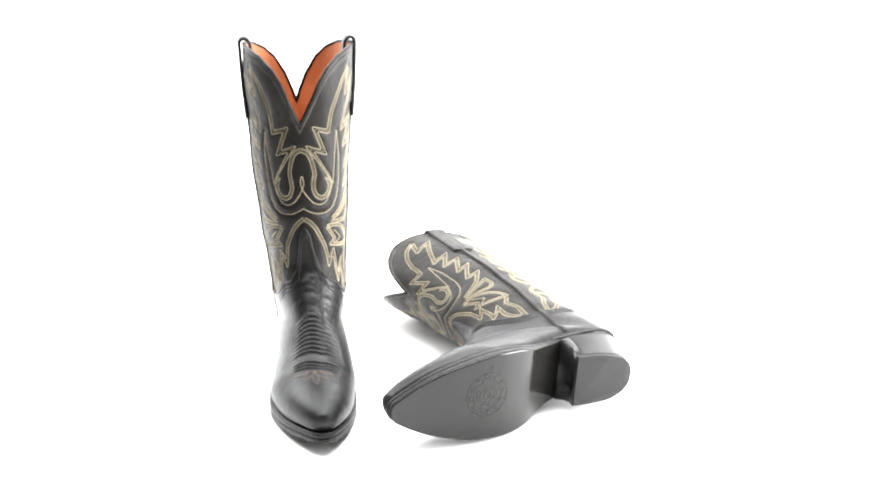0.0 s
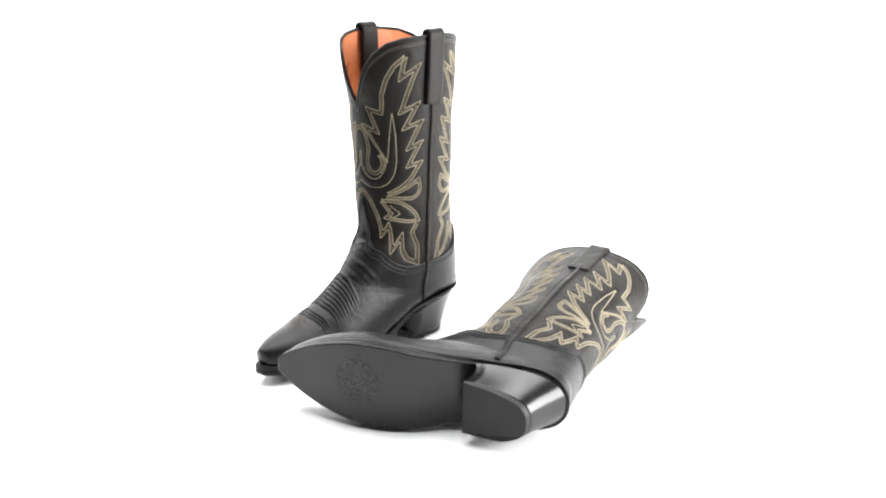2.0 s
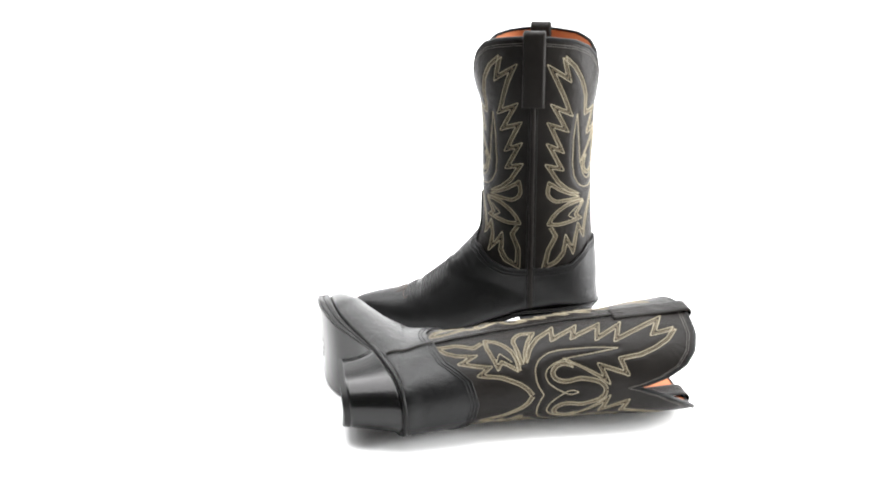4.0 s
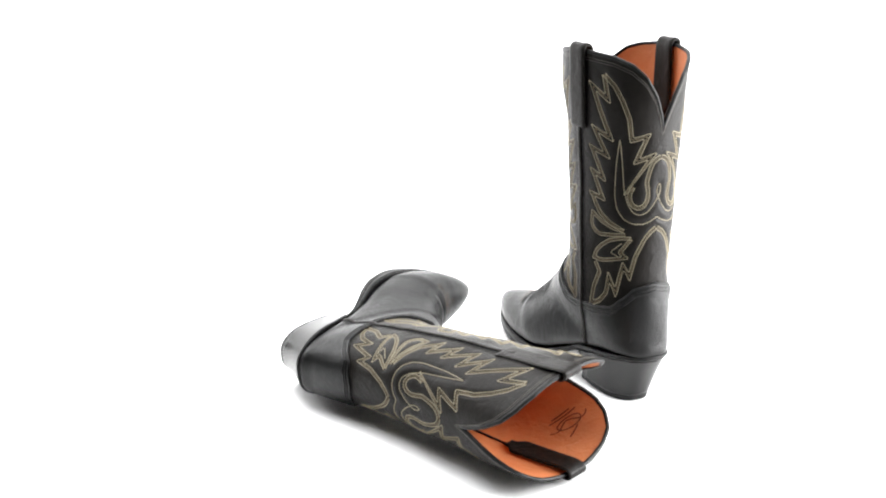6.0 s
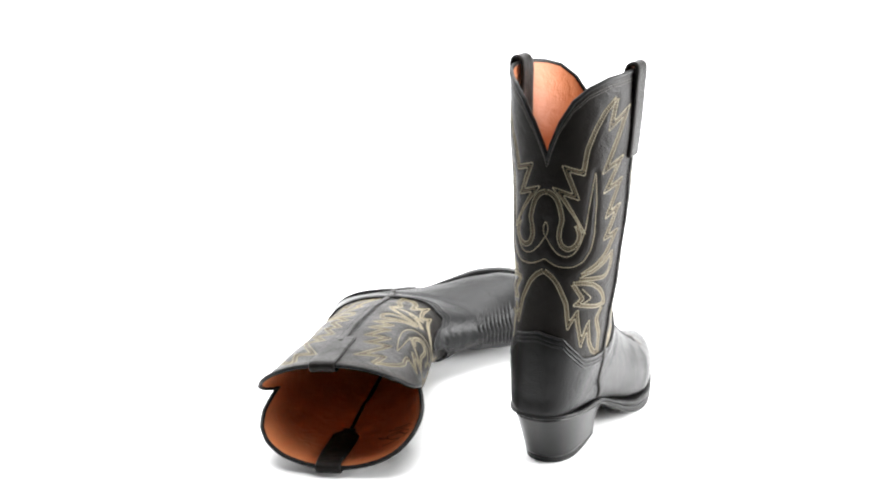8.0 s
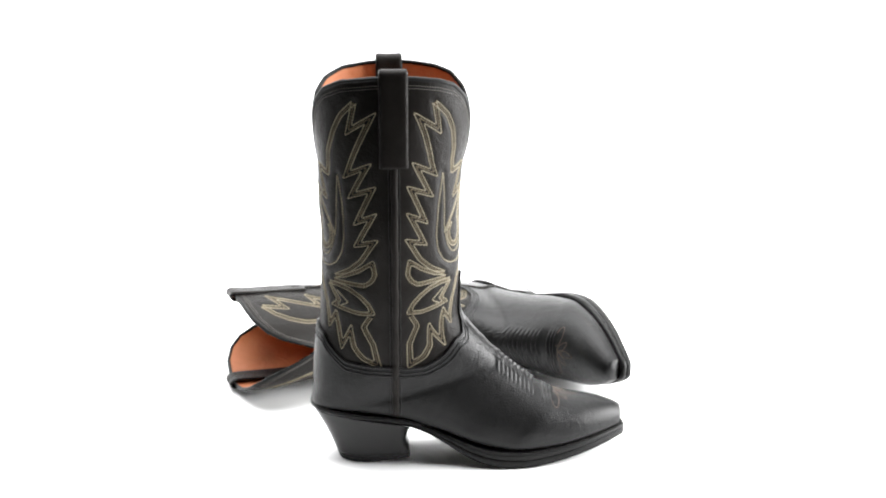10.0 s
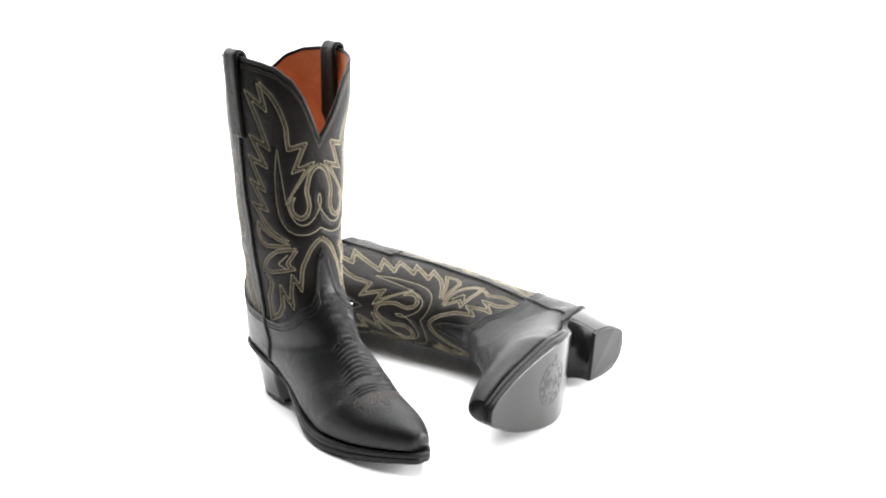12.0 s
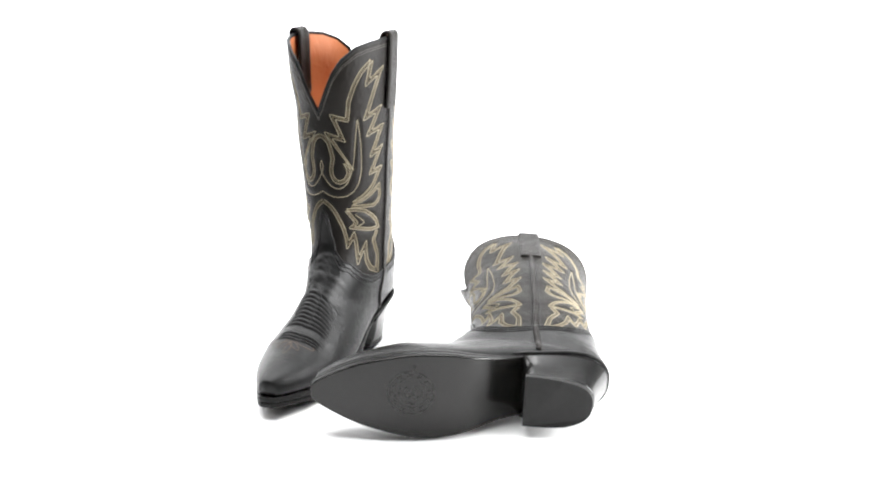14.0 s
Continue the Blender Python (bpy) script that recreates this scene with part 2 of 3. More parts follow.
def tube(points, radius, sides=8, flat=1.0, up=None, closed=False):
    """Vertices and faces of a round cord along points; flat < 1 presses it along the directions up."""
    p = np.asarray(points, float)
    n = len(p)
    if closed:
        t = np.roll(p, -1, 0) - np.roll(p, 1, 0)
    else:
        t = np.gradient(p, axis=0)
    t /= np.maximum(np.linalg.norm(t, axis=1, keepdims=True), 1e-12)
    if up is None:
        up = np.broadcast_to((0.3, 0.2, 1.0), p.shape)
    b = np.cross(t, up)
    b /= np.maximum(np.linalg.norm(b, axis=1, keepdims=True), 1e-12)
    c = np.cross(b, t)
    a = np.linspace(0, 2 * np.pi, sides, endpoint=False)
    ring = p[:, None] + radius * (np.cos(a)[None, :, None] * b[:, None] + flat * np.sin(a)[None, :, None] * c[:, None])
    faces = grid_faces(n, sides, True)
    if closed:
        faces += [((n - 1) * sides + j, (n - 1) * sides + (j + 1) % sides, (j + 1) % sides, j) for j in range(sides)]
    else:
        faces += [tuple(range(sides))[::-1], tuple(range((n - 1) * sides, n * sides))]
    return ring.reshape(-1, 3), [f[::-1] for f in faces]


def outward(phi, s):
    return (skin(phi, s, 0.001) - skin(phi, s, 0.0)) / 0.001


# Relief of the quilted shaft, filled below from its stitch lines: one row a millimetre of height, one column half a degree.
QUILT = np.zeros((400, 720))


def quilt(phi, z):
    """Metres by which the stitching draws the leather in."""
    u, v = (np.asarray(phi, float) % 360) * 2, np.clip(np.asarray(z, float) * 1000, 0, 398)
    i, j = v.astype(int), u.astype(int) % 720
    fu, fv, k = u - np.floor(u), v - i, (j + 1) % 720
    return (QUILT[i, j] * (1 - fu) + QUILT[i, k] * fu) * (1 - fv) + (QUILT[i + 1, j] * (1 - fu) + QUILT[i + 1, k] * fu) * fv


def dent(phi, z, quilted=True):
    """Soft unevenness of the shaft's leather, metres outwards."""
    phi, z = np.broadcast_arrays(np.asarray(phi, float), np.asarray(z, float))
    wave = 0.0011 * np.sin(np.radians(3 * phi) + 40 * z) * np.sin(30 * z + 1.3) * np.clip((z - 0.12) / 0.12, 0, 1)
    return wave - quilt(phi, z) if quilted else wave


def make_shaft(mk):
    phi = np.linspace(0, 360, 480, endpoint=False)
    rows = 240
    top, low = rim(phi), seam(phi) - 0.010
    z = top + (low - top) * np.linspace(0, 1, rows)[:, None]
    s = at_height(np.broadcast_to(phi, z.shape), z)
    # soft dents of worn leather, drawn in along the stitching
    outer = skin(phi, s, dent(phi, z))
    mk.add("shaft", outer, grid_faces(rows, 480, True), SHAFT_LEATHER, "tall black leather boot shaft")
    phi = np.linspace(0, 360, 240, endpoint=False)
    rows, top = 70, rim(phi)
    v = np.linspace(0, 1, rows)[:, None]
    # lining, down into the foot
    z = top + (0.085 - top) * v
    s = at_height(np.broadcast_to(phi, z.shape), z)
    inner = skin(phi, s, -0.0026 + dent(phi, z, False)).reshape(-1, 3)
    n = len(inner)
    mid = inner[-240:].mean(0)
    faces = grid_faces(rows, 240, True, flip=True) + [(n - 240 + (j + 1) % 240, n - 240 + j, n) for j in range(240)]
    mk.add("lining", np.vstack((inner, mid)), faces, LINING, "smooth orange-tan leather lining")
    # dark seams down both sides of the lining, and ink marks near the rim: plain strokes
    for sgn in (1, -1):
        z = np.linspace(0.290, 0.10, 40)
        side = [on_side(mk.seam_y, h) for h in z]
        p2, s2 = np.array([q[0] for q in side]) * sgn, np.array([q[1] for q in side])
        verts, faces = tube(skin(p2, s2, -0.0028 + dent(p2, z, False)), 0.0020, 6, 0.4, outward(p2, s2))
        mk.add("lining_seam", verts, faces, EDGE)
        if sgn != mk.side:
            continue
        verts, faces = [], []
        a = np.linspace(0, 2 * np.pi, 50)
        strokes = [(8.0 * np.cos(a), 4.2 * np.sin(a)), (np.linspace(-13, 13, 30), 2.5 * np.sin(np.linspace(0, 9, 30))), (np.linspace(-9, 10, 20), np.full(20, -6.5)),
                   (np.linspace(-3, 5, 20), np.linspace(5, 11, 20)), (np.linspace(-6, 7, 20), np.full(20, -8.8))]
        for u, w in strokes:
            tilt = 0.45 * sgn
            uu, ww = u * math.cos(tilt) - w * math.sin(tilt), u * math.sin(tilt) + w * math.cos(tilt)
            p3, z3 = sgn * (47 + uu * 1.5), 0.3150 + 1.5 * ww / 1000
            s3 = at_height(p3, z3)
            v1, f1 = stitches(skin(p3, s3, -0.0027 + dent(p3, z3, False)), -outward(p3, s3), 0.0030, 0.0014, 0.0001, 0.02)
            base = sum(len(q) for q in verts)
            verts.append(v1)
            faces += [tuple(i + base for i in q) for q in f1]
        mk.add("lining_mark", np.concatenate(verts), faces, INK, "faded dark ink mark on the lining")
    # binding round the rim
    s = at_height(phi, top)
    pts = skin(phi, s, -0.0012 + dent(phi, top))
    verts, faces = tube(pts, 0.0021, 8, closed=True, up=np.cross(np.roll(pts, -1, 0) - np.roll(pts, 1, 0), outward(phi, s)))
    mk.add("rim_binding", verts, faces, EDGE, "narrow black leather binding on the scalloped rim")


def wrinkles(phi, y, z):
    """Height of the stitched ridges over the instep and of fine creases at the ankle."""
    a = folded(np.asarray(phi) + 10)
    fade = np.clip((40 - a) / 14, 0, 1)
    out = 0
    for first, last, count in ((0.0985, 0.1300, 9), (0.1360, 0.1455, 3)):
        q = (y + 0.16 * (z - 0.075) + 0.00012 * a - first) / (last - first)
        inside = np.clip(np.minimum(q, 1 - q) * 14 + 0.3, 0, 1) * ((q > -0.02) & (q < 1.02))
        out = out + 0.0014 * np.abs(np.sin(np.pi * count * np.clip(q, 0, 1))) * inside * fade
    run = y - 0.9 * z
    crease = 0.00020 * (np.sin(390 * run + 2.5 * np.sin(0.09 * a + 60 * z)) + np.sin(617 * run + 0.11 * a * np.sign(np.sin(np.radians(phi))) + 1.7) + np.sin(231 * run - 0.07 * a)) * np.clip((42 - a) / 20, 0, 1)
    crease = crease * np.clip((z - 0.085) / 0.01, 0, 1) * np.clip((0.15 - z) / 0.02, 0, 1)
    return out + crease


def make_foot(mk):
    cols = 288
    phi = np.linspace(0, 360, cols, endpoint=False)
    start = at_height(phi, seam(phi))
    v = np.concatenate((np.linspace(0, 0.3, 40, endpoint=False), np.linspace(0.3, 0.85, 190, endpoint=False), np.linspace(0.85, 1, 36)))
    s = start + (LAST - start) * v[:, None]
    p = on_form(np.broadcast_to(phi, s.shape), s)
    rise = 0.0014 + wrinkles(np.broadcast_to(phi, s.shape), p[..., 1], p[..., 2])
    verts = skin(np.broadcast_to(phi, s.shape), s, rise)
    edge = skin(phi, start, -0.0003)[None]
    lip = skin(phi, start, 0.0008)[None]
    tip = section(LAST)
    cap = np.stack([on_form(phi, np.full(phi.shape, LAST)) * k + (1 - k) * np.array((tip[7], tip[0] + 0.0028, 0.5 * (tip[1] + tip[3]))) for k in (0.75, 0.4, 0.05)])
    cap[..., 1] += np.array((0.0010, 0.0008, 0.0002))[:, None]
    allv = np.concatenate((edge, lip, verts, cap))
    rows = len(allv)
    faces = grid_faces(rows, cols, True) + [tuple(range((rows - 1) * cols, rows * cols))]
    flat = allv.reshape(-1, 3)
    back, front = [], []
    for f in faces:
        (back if len(f) == 4 and flat[list(f), 1].mean() < -0.0045 else front).append(f)
    for name, chosen, label in (("vamp", front, "black leather vamp with ridged instep stitching"), ("heel_counter", back, "smooth black leather heel counter")):
        used = sorted({i for f in chosen for i in f})
        where = {i: k for k, i in enumerate(used)}
        mk.add(name, flat[used], [tuple(where[i] for i in f) for f in chosen], LEATHER, label)
    # corded rows along the edge of the vamp and counter
    for drop, r in ((0.0008, 0.0011), (0.0050, 0.0009), (0.0085, 0.0009)):
        s = at_height(phi, seam(phi) - drop)
        pts = skin(phi, s, 0.0013)
        verts, fs = tube(pts, r, 6, closed=True)
        mk.add("vamp_cord", verts, fs, LEATHER)


def make_toe_medallion(mk):
    """A small three-leaf flower stitched on the toe, with two scrolls beside it."""
    def at(y, x):
        s = np.interp(y, FORM[12:, 0], np.arange(12, len(FORM)))
        return x / 0.040 * 55, s

    for cx, cy, turn, size in ((0, 0.1610, 0, 0.0090), (0.0062, 0.1555, 55, 0.0085), (-0.0062, 0.1555, -55, 0.0085), (0.016, 0.1500, 75, 0.0115), (-0.016, 0.1500, -75, 0.0115)):
        a = np.linspace(0, 2 * np.pi, 40)
        u, w = size * np.cos(a), 0.32 * size * np.sin(a) * (1 - 0.35 * np.cos(a))
        c, n = math.cos(radians(turn)), math.sin(radians(turn))
        phi, s = at(cy + u * c - w * n, cx + u * n + w * c)
        v, f = stitches(skin(phi, s, 0.0014), outward(phi, s), 0.0022, 0.0010, 0.0004)
        mk.add("toe_stitching", v, f, THREAD_DULL)


SOLE_WIDTH = ((-.0772, .002), (-.0767, .0063), (-.0752, .0110), (-.0718, .0168), (-.066, .0224), (-.0565, .0275), (-.045, .0306), (-.03, .0320), (0, .0316), (.03, .0330), (.06, .0388),
              (.085, .0440), (.11, .0448), (.13, .0425), (.15, .0383), (.17, .0328), (.185, .0270), (.2, .0195), (.21, .0135), (.2155, .0098), (.2185, .0050))
SOLE_DRIFT = ((-.08, -.002), (.03, -.001), (.08, .002), (.12, .003), (.16, .0015), (.2, -.0005), (.22, -.001))
SOLE_LOW = ((-.08, .0518), (-.055, .0498), (-.03, .0460), (.008, .0398), (.0285, .0318), (.05, .0195), (.065, .0100), (.0808, .0045), (.1, .0008), (.115, .0), (.13, .0004), (.15, .0027), (.17, .0057),
            (.1846, .0084), (.2, .0110), (.22, .0138))
SOLE_HIGH = ((-.08, .0550), (-.055, .0530), (-.03, .0492), (.0129, .0435), (.03, .0375), (.05, .0285), (.065, .0225), (.08, .0175), (.1, .0150), (.12, .0145), (.14, .0155), (.16, .0172),
             (.18, .0195), (.2, .0218), (.22, .0240))


def smooth_table(table, x):
    """Smooth look-up: the linear table, averaged over a few millimetres."""
    w = np.array((-.006, -.003, 0, .003, .006))
    return sum(curve(np.asarray(x) + d, table) for d in w) / len(w)


def sole_outline(inset=0.0, n=120):
    y = -0.0772 + (0.0772 + 0.2185) * (0.5 - 0.5 * np.cos(np.linspace(0.0, np.pi, n)))
    half = curve(y, SOLE_WIDTH)
    half[2:-2] = (half[:-4] + half[1:-3] + half[2:-2] + half[3:-1] + half[4:]) / 5
    half = np.maximum(half - inset, 0.0004)
    y = np.clip(y, y[0] + inset, y[-1] - inset)
    return y, half, curve(y, SOLE_DRIFT)


def slab(mk, name, mat, rows, label, parent=None):
    """A plate in the sole's outline; rows of (inset, height function) from its top face round its edge to its bottom face."""
    n, verts = 120, []
    for inset, height in rows:
        y, half, mid = sole_outline(inset, n)
        z = height(y)
        left = np.stack((mid - half, y, z), 1)
        right = np.stack((mid + half, y, z), 1)[::-1]
        verts.append(np.concatenate((right, left)))
    k = 2 * n
    faces = grid_faces(len(rows), k, True)
    # the two flat faces have corners of their own, so that they shade flat
    verts += [verts[0], verts[-1]]
    for r, flip in ((len(rows), True), (len(rows) + 1, False)):
        b = r * k
        for i in range(n - 1):
            f = (b + i, b + i + 1, b + k - 2 - i, b + k - 1 - i)
            faces.append(f if flip else f[::-1])
    return mk.add(name, np.concatenate(verts), faces, mat, label, parent)


def make_sole(mk):
    low, high = (lambda y: smooth_table(SOLE_LOW, y)), (lambda y: smooth_table(SOLE_HIGH, y))
    level = lambda k, d=0.0: (lambda y: low(y) + k * (high(y) - low(y)) + d)
    slab(mk, "welt", EDGE, ((0.009, high), (0.0022, high), (0.0008, level(1, -0.0002)), (0.0, level(1, -0.0012)),
                            (0.0, level(0.56, 0.0006)), (0.0006, level(0.56, 0.0001)), (0.006, level(0.56))), "black stitched leather welt")
    slab(mk, "sole_edge", EDGE, ((0.006, level(0.55)), (0.0006, level(0.55, -0.0001)), (0.0001, level(0.55, -0.0006)), (0.0001, level(0.14, 0.0003)),
                                 (0.0003, level(0.14)), (0.006, level(0.14))), "blackened edge of the sole")
    sole = slab(mk, "outsole", SOLE, ((0.006, level(0.13)), (0.0003, level(0.13)), (0.0002, level(0.06)), (0.0006, level(0.015)), (0.0016, low)),
                "dark leather outsole with a pressed round mark")
    # rolled rand round the heel seat
    y, half, drift = sole_outline(-0.0014, 120)
    m = y < 0.026
    right = np.stack((drift + half, y, high(y) + 0.0004), 1)[m][::-1]
    left = np.stack((drift - half, y, high(y) + 0.0004), 1)[m]
    line = np.concatenate((right, left))
    v, f = tube(line, 0.0020 * np.clip((0.028 - line[:, 1]) / 0.020, 0.2, 1)[:, None, None], 8)
    mk.add("heel_rand", v, f, EDGE, "rolled black rand above the heel")
    # stitches on the welt
    y, half, drift = sole_outline(0.0022, 120)
    for sgn in (1, -1):
        line = np.stack((drift + sgn * half, y, high(y) + 0.0001), 1)
        line = line[(y > 0.01)]
        v, f = stitches(line, np.broadcast_to((0, 0, 1.0), line.shape), 0.0030, 0.0007, 0.0004)
        mk.add("welt_stitching", v, f, THREAD_BLACK)
    # the pressed round mark: two rings, studs between them and broken arcs inside
    verts, faces = [], []

    def flat_ring(r0, r1, a0, a1, steps, cx=0.0065, cy=0.122):
        b = len(verts)
        for i in range(steps + 1):
            a = radians(a0 + (a1 - a0) * i / steps)
            for r in (r0, r1):
                x, yy = cx + r * math.cos(a), cy + r * math.sin(a)
                verts.append((x, yy, float(low(yy)) - 0.00025))
        for i in range(steps):
            faces.append((b + 2 * i, b + 2 * i + 1, b + 2 * i + 3, b + 2 * i + 2))

    flat_ring(0.0216, 0.0230, 0, 360, 72)
    flat_ring(0.0148, 0.0157, 20, 330, 60)
    for k in range(12):
        a = 30 * k
        flat_ring(0.0172, 0.0200, a, a + 12, 3)
    # plain broken shapes inside the ring and a short bar past it
    for r0, r1, a0, a1 in ((0.0020, 0.0046, 0, 300), (0.0068, 0.0084, 200, 330), (0.0068, 0.0084, 30, 140), (0.0098, 0.0122, 60, 105), (0.0098, 0.0122, 150, 200), (0.0098, 0.0122, 250, 285)):
        flat_ring(r0, r1, a0, a1, 16)
    flat_ring(0.0236, 0.0290, 352, 358, 3)
    mk.add("sole_mark", verts, faces, STAMP, "faint round mark pressed in the sole", sole)


def make_heel(mk):
    low = lambda y: smooth_table(SOLE_LOW, y)
    n, rows = 48, 14

    def ring(k, grow=0.0):
        """k: 0 at the seat, 1 at the floor."""
        bow = 0.0020 * math.sin(math.pi * k)
        back = -0.0768 + (0.0232) * k + bow * 0.8
        half = 0.0336 + (0.0267 - 0.0336) * k - bow * 0.4
        front = 0.0120 + 0.0002 * k - 0.0040 * math.sin(math.pi * min(k * 1.1, 1))
        pts = []
        for i in range(n):
            a = math.pi * i / (n - 1)
            y = front - (front - back + grow) * max(math.sin(a), 0.0) ** 0.72
            pts.append((half * math.copysign(abs(math.cos(a)) ** 0.75, math.cos(a)), y))
        return pts

    def block(k0, k1, rows, grow, name, mat, label, parent=None):
        verts = []
        for r in range(rows):
            k = k0 + (k1 - k0) * r / (rows - 1)
            for x, y in ring(k, grow):
                verts.append((x - 0.0015, y, float(low(y)) * (1 - k) + 0.0005 * (1 - k) + k * 0.006 * max(0.0, (y + 0.03) / 0.042)))
        faces = grid_faces(rows, n, True)
        faces += [tuple(range(n))[::-1], tuple(range((rows - 1) * n, rows * n))]
        return mk.add(name, verts, [f[::-1] for f in faces], mat, label, parent, smooth=False)

    heel = block(0, 0.88, 22, 0, "heel", HEEL, "glossy black stacked underslung heel")
    block(0.885, 1.0, 5, 0.0, "heel_cap", RUBBER, "thin black rubber heel cap", heel)
    for ob in (heel,):
        ob.data.polygons.foreach_set("use_smooth", [len(p.vertices) == 4 and abs(p.normal.y) < 0.985 or p.normal.y < 0 for p in ob.data.polygons])


def make_side_seams(mk):
    for sgn in (1, -1):
        z = np.linspace(0.300, 0.052, 90)
        where = [on_side(mk.seam_y, h) for h in z]
        phi = np.array([w[0] for w in where]) * sgn
        s = np.array([w[1] for w in where])
        lift = np.where(z > 0.1, 0.0008, 0.0018)
        pts, up = skin(phi, s, lift + dent(phi, z)), outward(phi, s)
        verts, faces = tube(pts, 0.0030, 10, 0.42, up)
        mk.add("side_seam", verts, faces, SHAFT_LEATHER, "raised piped side seam")
        for dy in (-0.0048, 0.0048):
            w2 = [on_side(mk.seam_y + dy, h) for h in z]
            p2, s2 = np.array([w[0] for w in w2]) * sgn, np.array([w[1] for w in w2])
            line = skin(p2, s2, np.where(z > 0.1, 0.0002, 0.0015) + dent(p2, z))
            v, f = stitches(line, outward(p2, s2), 0.0028, 0.0007, 0.0004)
            mk.add("seam_stitching", v, f, THREAD_BLACK)


def stitches(line, up, length, width, height, gap=0.16):
    """Short raised threads laid end to end along a line on a surface with the normals up."""
    p = np.asarray(line, float)
    d = np.concatenate(((0,), np.cumsum(np.linalg.norm(np.diff(p, axis=0), axis=1))))
    count = max(int(d[-1] / length), 1)
    at = np.linspace(0, d[-1], count + 1)
    g = (at[1] - at[0]) * gap / 2
    grab = lambda arr, q: np.stack([np.interp(q, d, arr[:, i]) for i in range(3)], 1)
    a, b = grab(p, at[:-1] + g), grab(p, at[1:] - g)
    n = grab(np.asarray(up, float), 0.5 * (at[:-1] + at[1:]))
    n /= np.maximum(np.linalg.norm(n, axis=1, keepdims=True), 1e-9)
    t = b - a
    ln = np.linalg.norm(t, axis=1, keepdims=True)
    ok = ln[:, 0] > 0.0003
    a, b, n, t = a[ok], b[ok], n[ok], t[ok] / ln[ok]
    side = np.cross(n, t) * width / 2
    m = len(a)
    e = t * 0.0003
    verts = np.stack((a - side, a + side, b + side, b - side,
                      a + e - 0.6 * side + n * height, a + e + 0.6 * side + n * height, b - e + 0.6 * side + n * height, b - e - 0.6 * side + n * height), 1)
    base = ((4, 5, 6, 7), (0, 1, 5, 4), (1, 2, 6, 5), (2, 3, 7, 6), (3, 0, 4, 7))
    faces = [tuple(8 * k + i for i in f[::-1]) for k in range(m) for f in base]
    return verts.reshape(-1, 3), faces


def make_pull_straps(mk):
    for sgn in (1, -1):
        # path in (distance out from the skin, height), up the outside, over the rim and down inside
        path = ((0.0006, 0.2870), (0.0007, 0.2960), (0.0008, 0.3100), (0.0009, 0.3270), (0.0011, 0.3450), (0.0016, 0.3565), (0.0019, 0.3630),
                (0.0014, 0.3660), (-0.0010, 0.3672), (-0.0040, 0.3662), (-0.0058, 0.3630), (-0.0062, 0.3565), (-0.0058, 0.3450), (-0.0050, 0.3250), (-0.0042, 0.3080), (-0.0040, 0.2950), (-0.0039, 0.2850))
        t = np.linspace(0, len(path) - 1, 70)
        out = np.interp(t, range(len(path)), [q[0] for q in path])
        z = np.interp(t, range(len(path)), [q[1] for q in path])
        for _ in range(4):
            out[1:-1], z[1:-1] = (out[:-2] + out[1:-1] + out[2:]) / 3, (z[:-2] + z[1:-1] + z[2:]) / 3
        half, thick, centre = 0.0122, 0.0018 if mk.bend else 0.0034, mk.seam_y
        prof = ((-1, 0.25), (-0.93, 0.9), (-0.75, 1), (-0.4, 0.93), (0, 0.9), (0.4, 0.93), (0.75, 1), (0.93, 0.9), (1, 0.25), (0.97, 0), (0, -0.05), (-0.97, 0))
        pos = np.stack((out, z), 1)
        tang = np.gradient(pos, axis=0)
        tang /= np.linalg.norm(tang, axis=1, keepdims=True)
        norm = np.stack((tang[:, 1], -tang[:, 0]), 1)
        base_y = centre
        rows = []
        for k in range(len(t)):
            row = []
            for u, h in prof:
                y = base_y + u * half * (1 + 0.12 * min(max((t[k] - 10) / 3, 0.0), 1.0) - 0.62 * min(max((t[k] - 14.7) / 0.8, 0.0), 1.0))
                sphi, ss = on_side(y, min(z[k], 0.372))
                q = on_form(sphi * sgn, ss)
                o = outward(np.array(sphi * sgn), np.array(ss))
                d = out[k] + norm[k, 0] * h * thick
                row.append((q[0] + o[0] * d, y + o[1] * d * 0.4, z[k] + norm[k, 1] * h * thick))
            rows.append(row)
        n = len(prof)
        faces = grid_faces(len(rows), n, True) + [tuple(range(n))[::-1], tuple(range((len(rows) - 1) * n, len(rows) * n))]
        if sgn > 0:
            faces = [f[::-1] for f in faces]
        mk.add("pull_strap", np.array(rows).reshape(-1, 3), faces, SHAFT_LEATHER, "black leather pull strap looped over the rim")


# Half of the fancy stitching: degrees from the front (or back) line and height in millimetres.
FLAME = ((61, 342), (49.5, 331), (41.5, 317), (34.5, 299.5), (31.5, 279), (15, 283.5), (26.5, 258), (9, 263.5), (37, 226), (28.5, 233))
SHOE = ((28.5, 233), (32.5, 226), (32.5, 219), (28.5, 213), (22, 210.5), (15.5, 213.5), (12, 221), (12.5, 229), (14.5, 237), (12.5, 246), (9.5, 255), (5, 260.5), (0, 262))
SPIKES = ((61, 342), (56, 318), (73.5, 330), (53, 280), (71, 288), (57, 262), (75, 268), (61.5, 238.5), (75, 244), (61.5, 218), (76, 221), (65, 203), (54, 194), (38, 186.5))
LEAF = ((38, 186.5), (50, 188.5), (63, 194), (74.5, 202), (76.5, 190), (73, 183.5), (67, 180), (52, 181.5), (36, 183))
PETAL = ((29.5, 179.5), (42, 179), (54, 176), (64, 169.5), (71, 162), (75, 153.5), (64, 153), (53, 155.5), (36, 159.5), (43, 164), (29.5, 179.5))
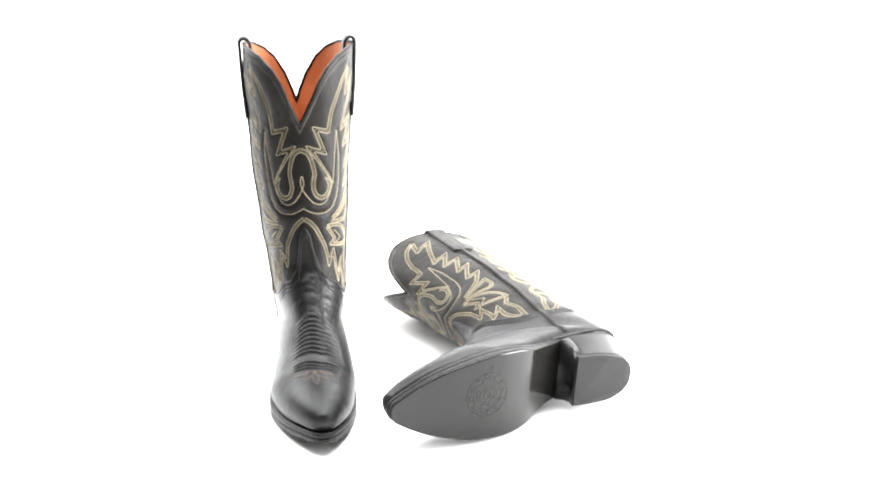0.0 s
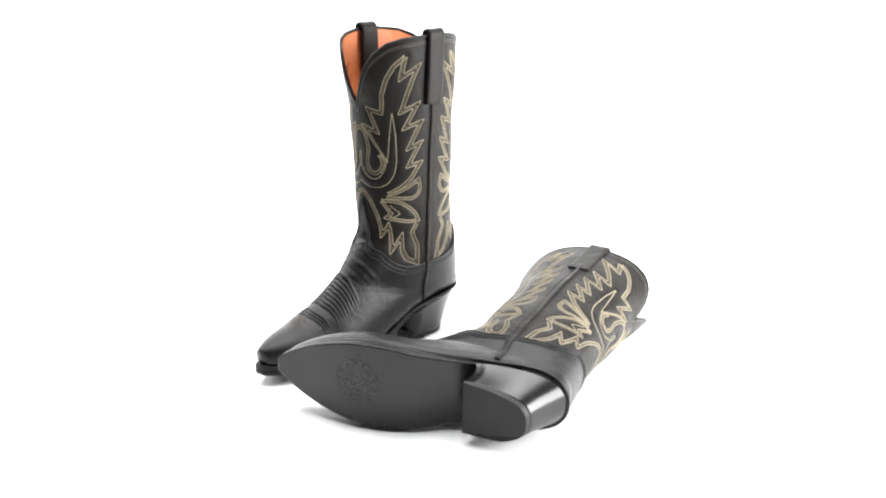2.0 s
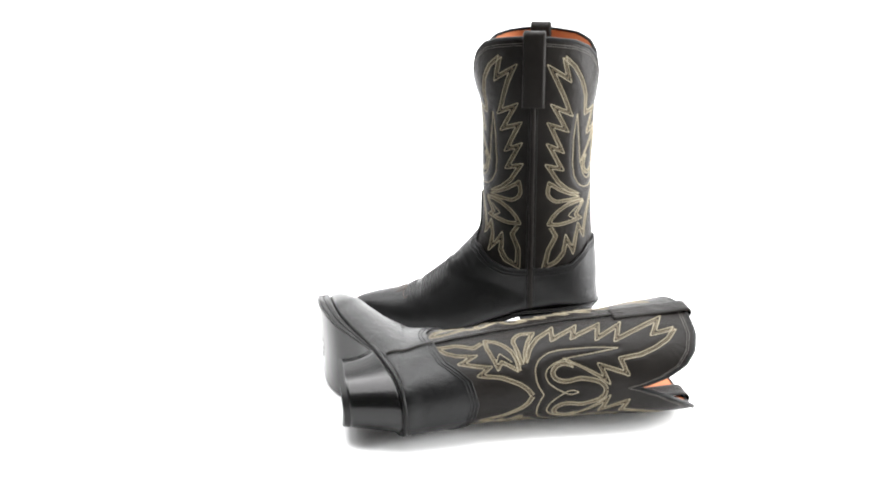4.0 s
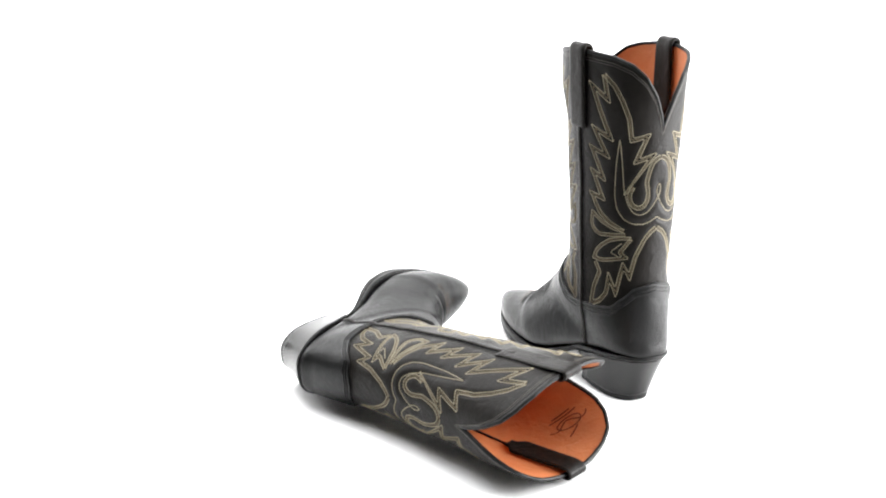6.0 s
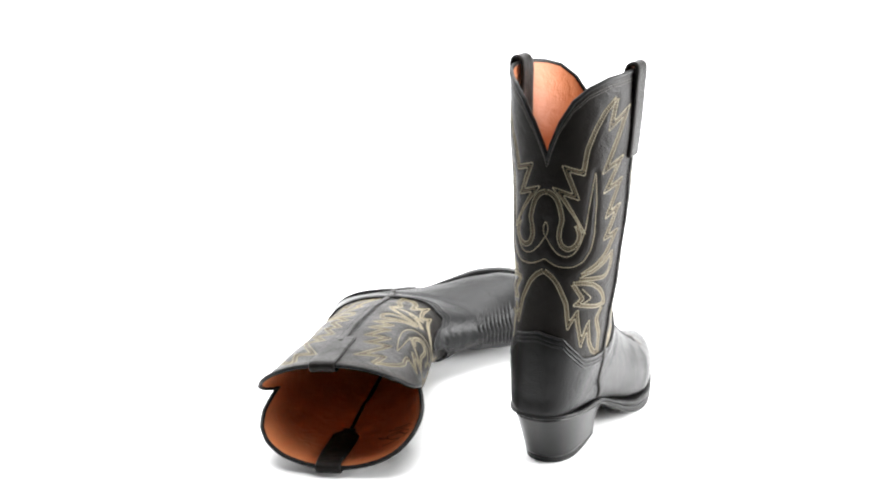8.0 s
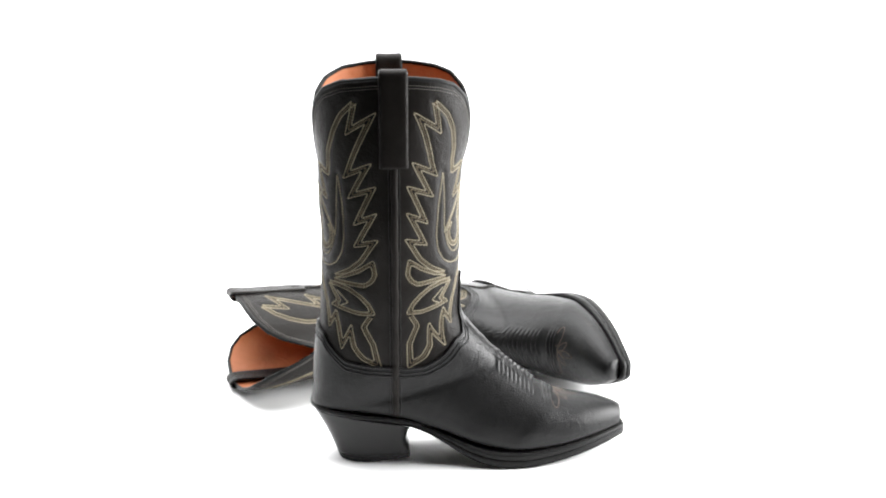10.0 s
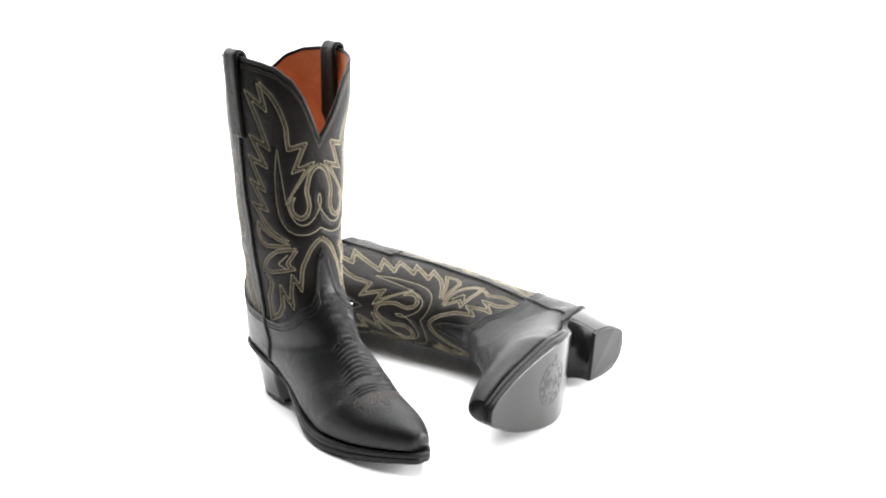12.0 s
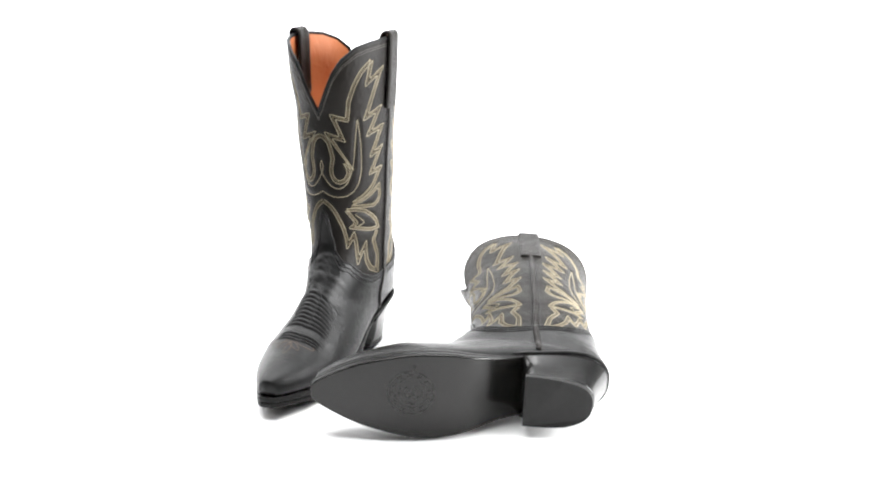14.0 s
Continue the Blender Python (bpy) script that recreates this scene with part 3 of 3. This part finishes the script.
TONGUE = ((40.5, 174), (53.5, 163.5), (45, 159.5))
ARCH = ((0, 190), (7, 186), (14, 179), (25, 161), (31.5, 139.5), (39, 151), (49, 121.5), (56, 137), (60.5, 119.5), (68, 109), (79, 102), (76, 123), (67.5, 140), (73, 150))
HARP = ((0, 201), (6, 197.5), (15, 194.5), (29, 194.5), (39, 199), (46, 209), (48.5, 223), (47.5, 252), (43.5, 281), (40.5, 253), (38.5, 229), (34, 214), (28, 206), (21, 203.5), (12, 206), (4.5, 213.5), (-1.5, 224), (-2, 231), (0, 235))

def shifted(points, off):
    """The same line drawn off to one side, with sharp corners kept sharp."""
    p = np.array(points, float)
    d = np.diff(p, axis=0)
    d /= np.maximum(np.linalg.norm(d, axis=1, keepdims=True), 1e-9)
    n = np.stack((-d[:, 1], d[:, 0]), 1)
    first, last = np.vstack((n[:1], n)), np.vstack((n, n[-1:]))
    m = first + last
    m /= np.maximum((m * m).sum(1, keepdims=True) / 2, 0.13)
    return p + off * m


def laid(points, smooth, off):
    """Points in millimetres on the unrolled shaft, evenly spaced; smooth rounds the corners."""
    p = shifted(np.array(points, float) * (0.98, 1), off)
    d = np.concatenate(((0,), np.cumsum(np.linalg.norm(np.diff(p, axis=0), axis=1))))
    q = np.linspace(0, d[-1], max(int(d[-1] / 0.8), 8))
    r = np.stack((np.interp(q, d, p[:, 0]), np.interp(q, d, p[:, 1])), 1)
    for _ in range(smooth):
        r[1:-1] = (r[:-2] + 2 * r[1:-1] + r[2:]) / 4
    return r


def around(r, sgn, back):
    """Degrees round the shaft and heights of a laid line, on one side of the front or back line."""
    phi, z = r[:, 0] / 0.98, r[:, 1] / 1000
    return ((180 - phi) * sgn if back else phi * sgn + LEAN * np.maximum(np.cos(np.radians(phi)), 0)), z


def fill_quilt():
    """Draws the leather in along every motif, in a soft furrow."""
    for motif, smooth in ((FLAME, 2), (SHOE, 12), (SPIKES, 2), (LEAF, 5), (PETAL, 3), (ARCH, 3), (HARP, 14)):
        for back in (False, True):
            for sgn in (1, -1):
                phi, z = around(laid(motif, smooth, 0), sgn, back)
                for p, h in zip(phi[::2], z[::2] * 1000):
                    i0, j0 = int(h) - 8, int(p * 2) - 16
                    rows, cols = np.arange(max(i0, 0), min(i0 + 17, 400)), np.arange(j0, j0 + 33)
                    d2 = (rows[:, None] - h) ** 2 + (cols[None] / 2 - p) ** 2
                    patch = np.ix_(rows, cols % 720)
                    QUILT[patch] = np.maximum(QUILT[patch], 0.0010 * np.exp(-d2 / 11.0))


fill_quilt()


def make_fancy_stitching(mk):
    cream = ((FLAME, 2, (-1.8, 1.8)), (SHOE, 12, (-1.8, 1.8)), (SPIKES, 2, (-1.8, 1.8)), (LEAF, 5, (-1.5, 1.5)), (PETAL, 3, (-1.5, 1.5)),
             (TONGUE, 2, (0,)), (ARCH, 3, (-1.8, 1.8)), (HARP, 14, (0,)))
    brown = ((FLAME, 2, (0,)), (SHOE, 12, (0,)), (SPIKES, 2, (0,)), (LEAF, 5, (0,)), (PETAL, 3, (0,)), (ARCH, 3, (0,)))
    for motifs, mat, name, label in ((cream, THREAD, "fancy_stitching", "cream flame and horseshoe stitching"), (brown, THREAD_BROWN, "centre_stitching", "bronze thread between the cream rows")):
        for back in (False, True):
            verts, faces = [], []
            for motif, smooth, offs in motifs:
                for off in offs:
                    r = laid(motif, smooth, off)
                    for sgn in (1, -1):
                        phi, z = around(r, sgn, back)
                        s = at_height(phi, z)
                        v, f = stitches(skin(phi, s, 0.0001 + dent(phi, z)), outward(phi, s), 0.0026, 0.0011, 0.0005)
                        base = sum(len(q) for q in verts)
                        verts.append(v)
                        faces += [tuple(i + base for i in q) for q in f]
            mk.add(name, np.concatenate(verts), faces, mat, label)
    phi = np.linspace(0, 360, 500)
    for drop in (0.0055, 0.0078):
        s = at_height(phi, rim(phi) - drop)
        v, f = stitches(skin(phi, s, 0.0001 + dent(phi, rim(phi) - drop)), outward(phi, s), 0.0024, 0.0006, 0.0003)
        mk.add("rim_stitching", v, f, THREAD_GREY)


def cowboy_boot(side, sag, bend, seam_y, label):
    slump(sag)
    root = new("cowboy_boot")
    root.empty_display_size = 0.05
    tagged(root, label, "boot", "pair of cowboy boots")
    mk = Maker(root, side, bend, seam_y)
    for make in (make_shaft, make_foot, make_sole, make_heel, make_toe_medallion, make_side_seams, make_pull_straps, make_fancy_stitching):
        make(mk)
    return root


# ---- the two boots on the turntable ----
standing_boot = cowboy_boot(1, 0.0, 0.0, -0.0005, "black leather cowboy boot standing upright with cream stitching")
lying_boot = cowboy_boot(-1, 0.105, 3.3, -0.0050, "black leather cowboy boot lying on its side, dark sole showing")
STANDING = pose(-0.1630, 0.0418, 0.0003, 0, 0, -169.7)
LYING = Matrix(((-0.07016, -0.88149, -0.46697, 0.13478), (0.02852, -0.4697, 0.88236, -0.08762), (-0.99713, 0.04859, 0.05809, 0.03961), (0, 0, 0, 1)))


def motions():
    times = [0.5 * k for k in range(29)]
    for boot, base in ((standing_boot, STANDING), (lying_boot, LYING)):
        walk(boot, [(t, turned(t, base)) for t in times])


motions()
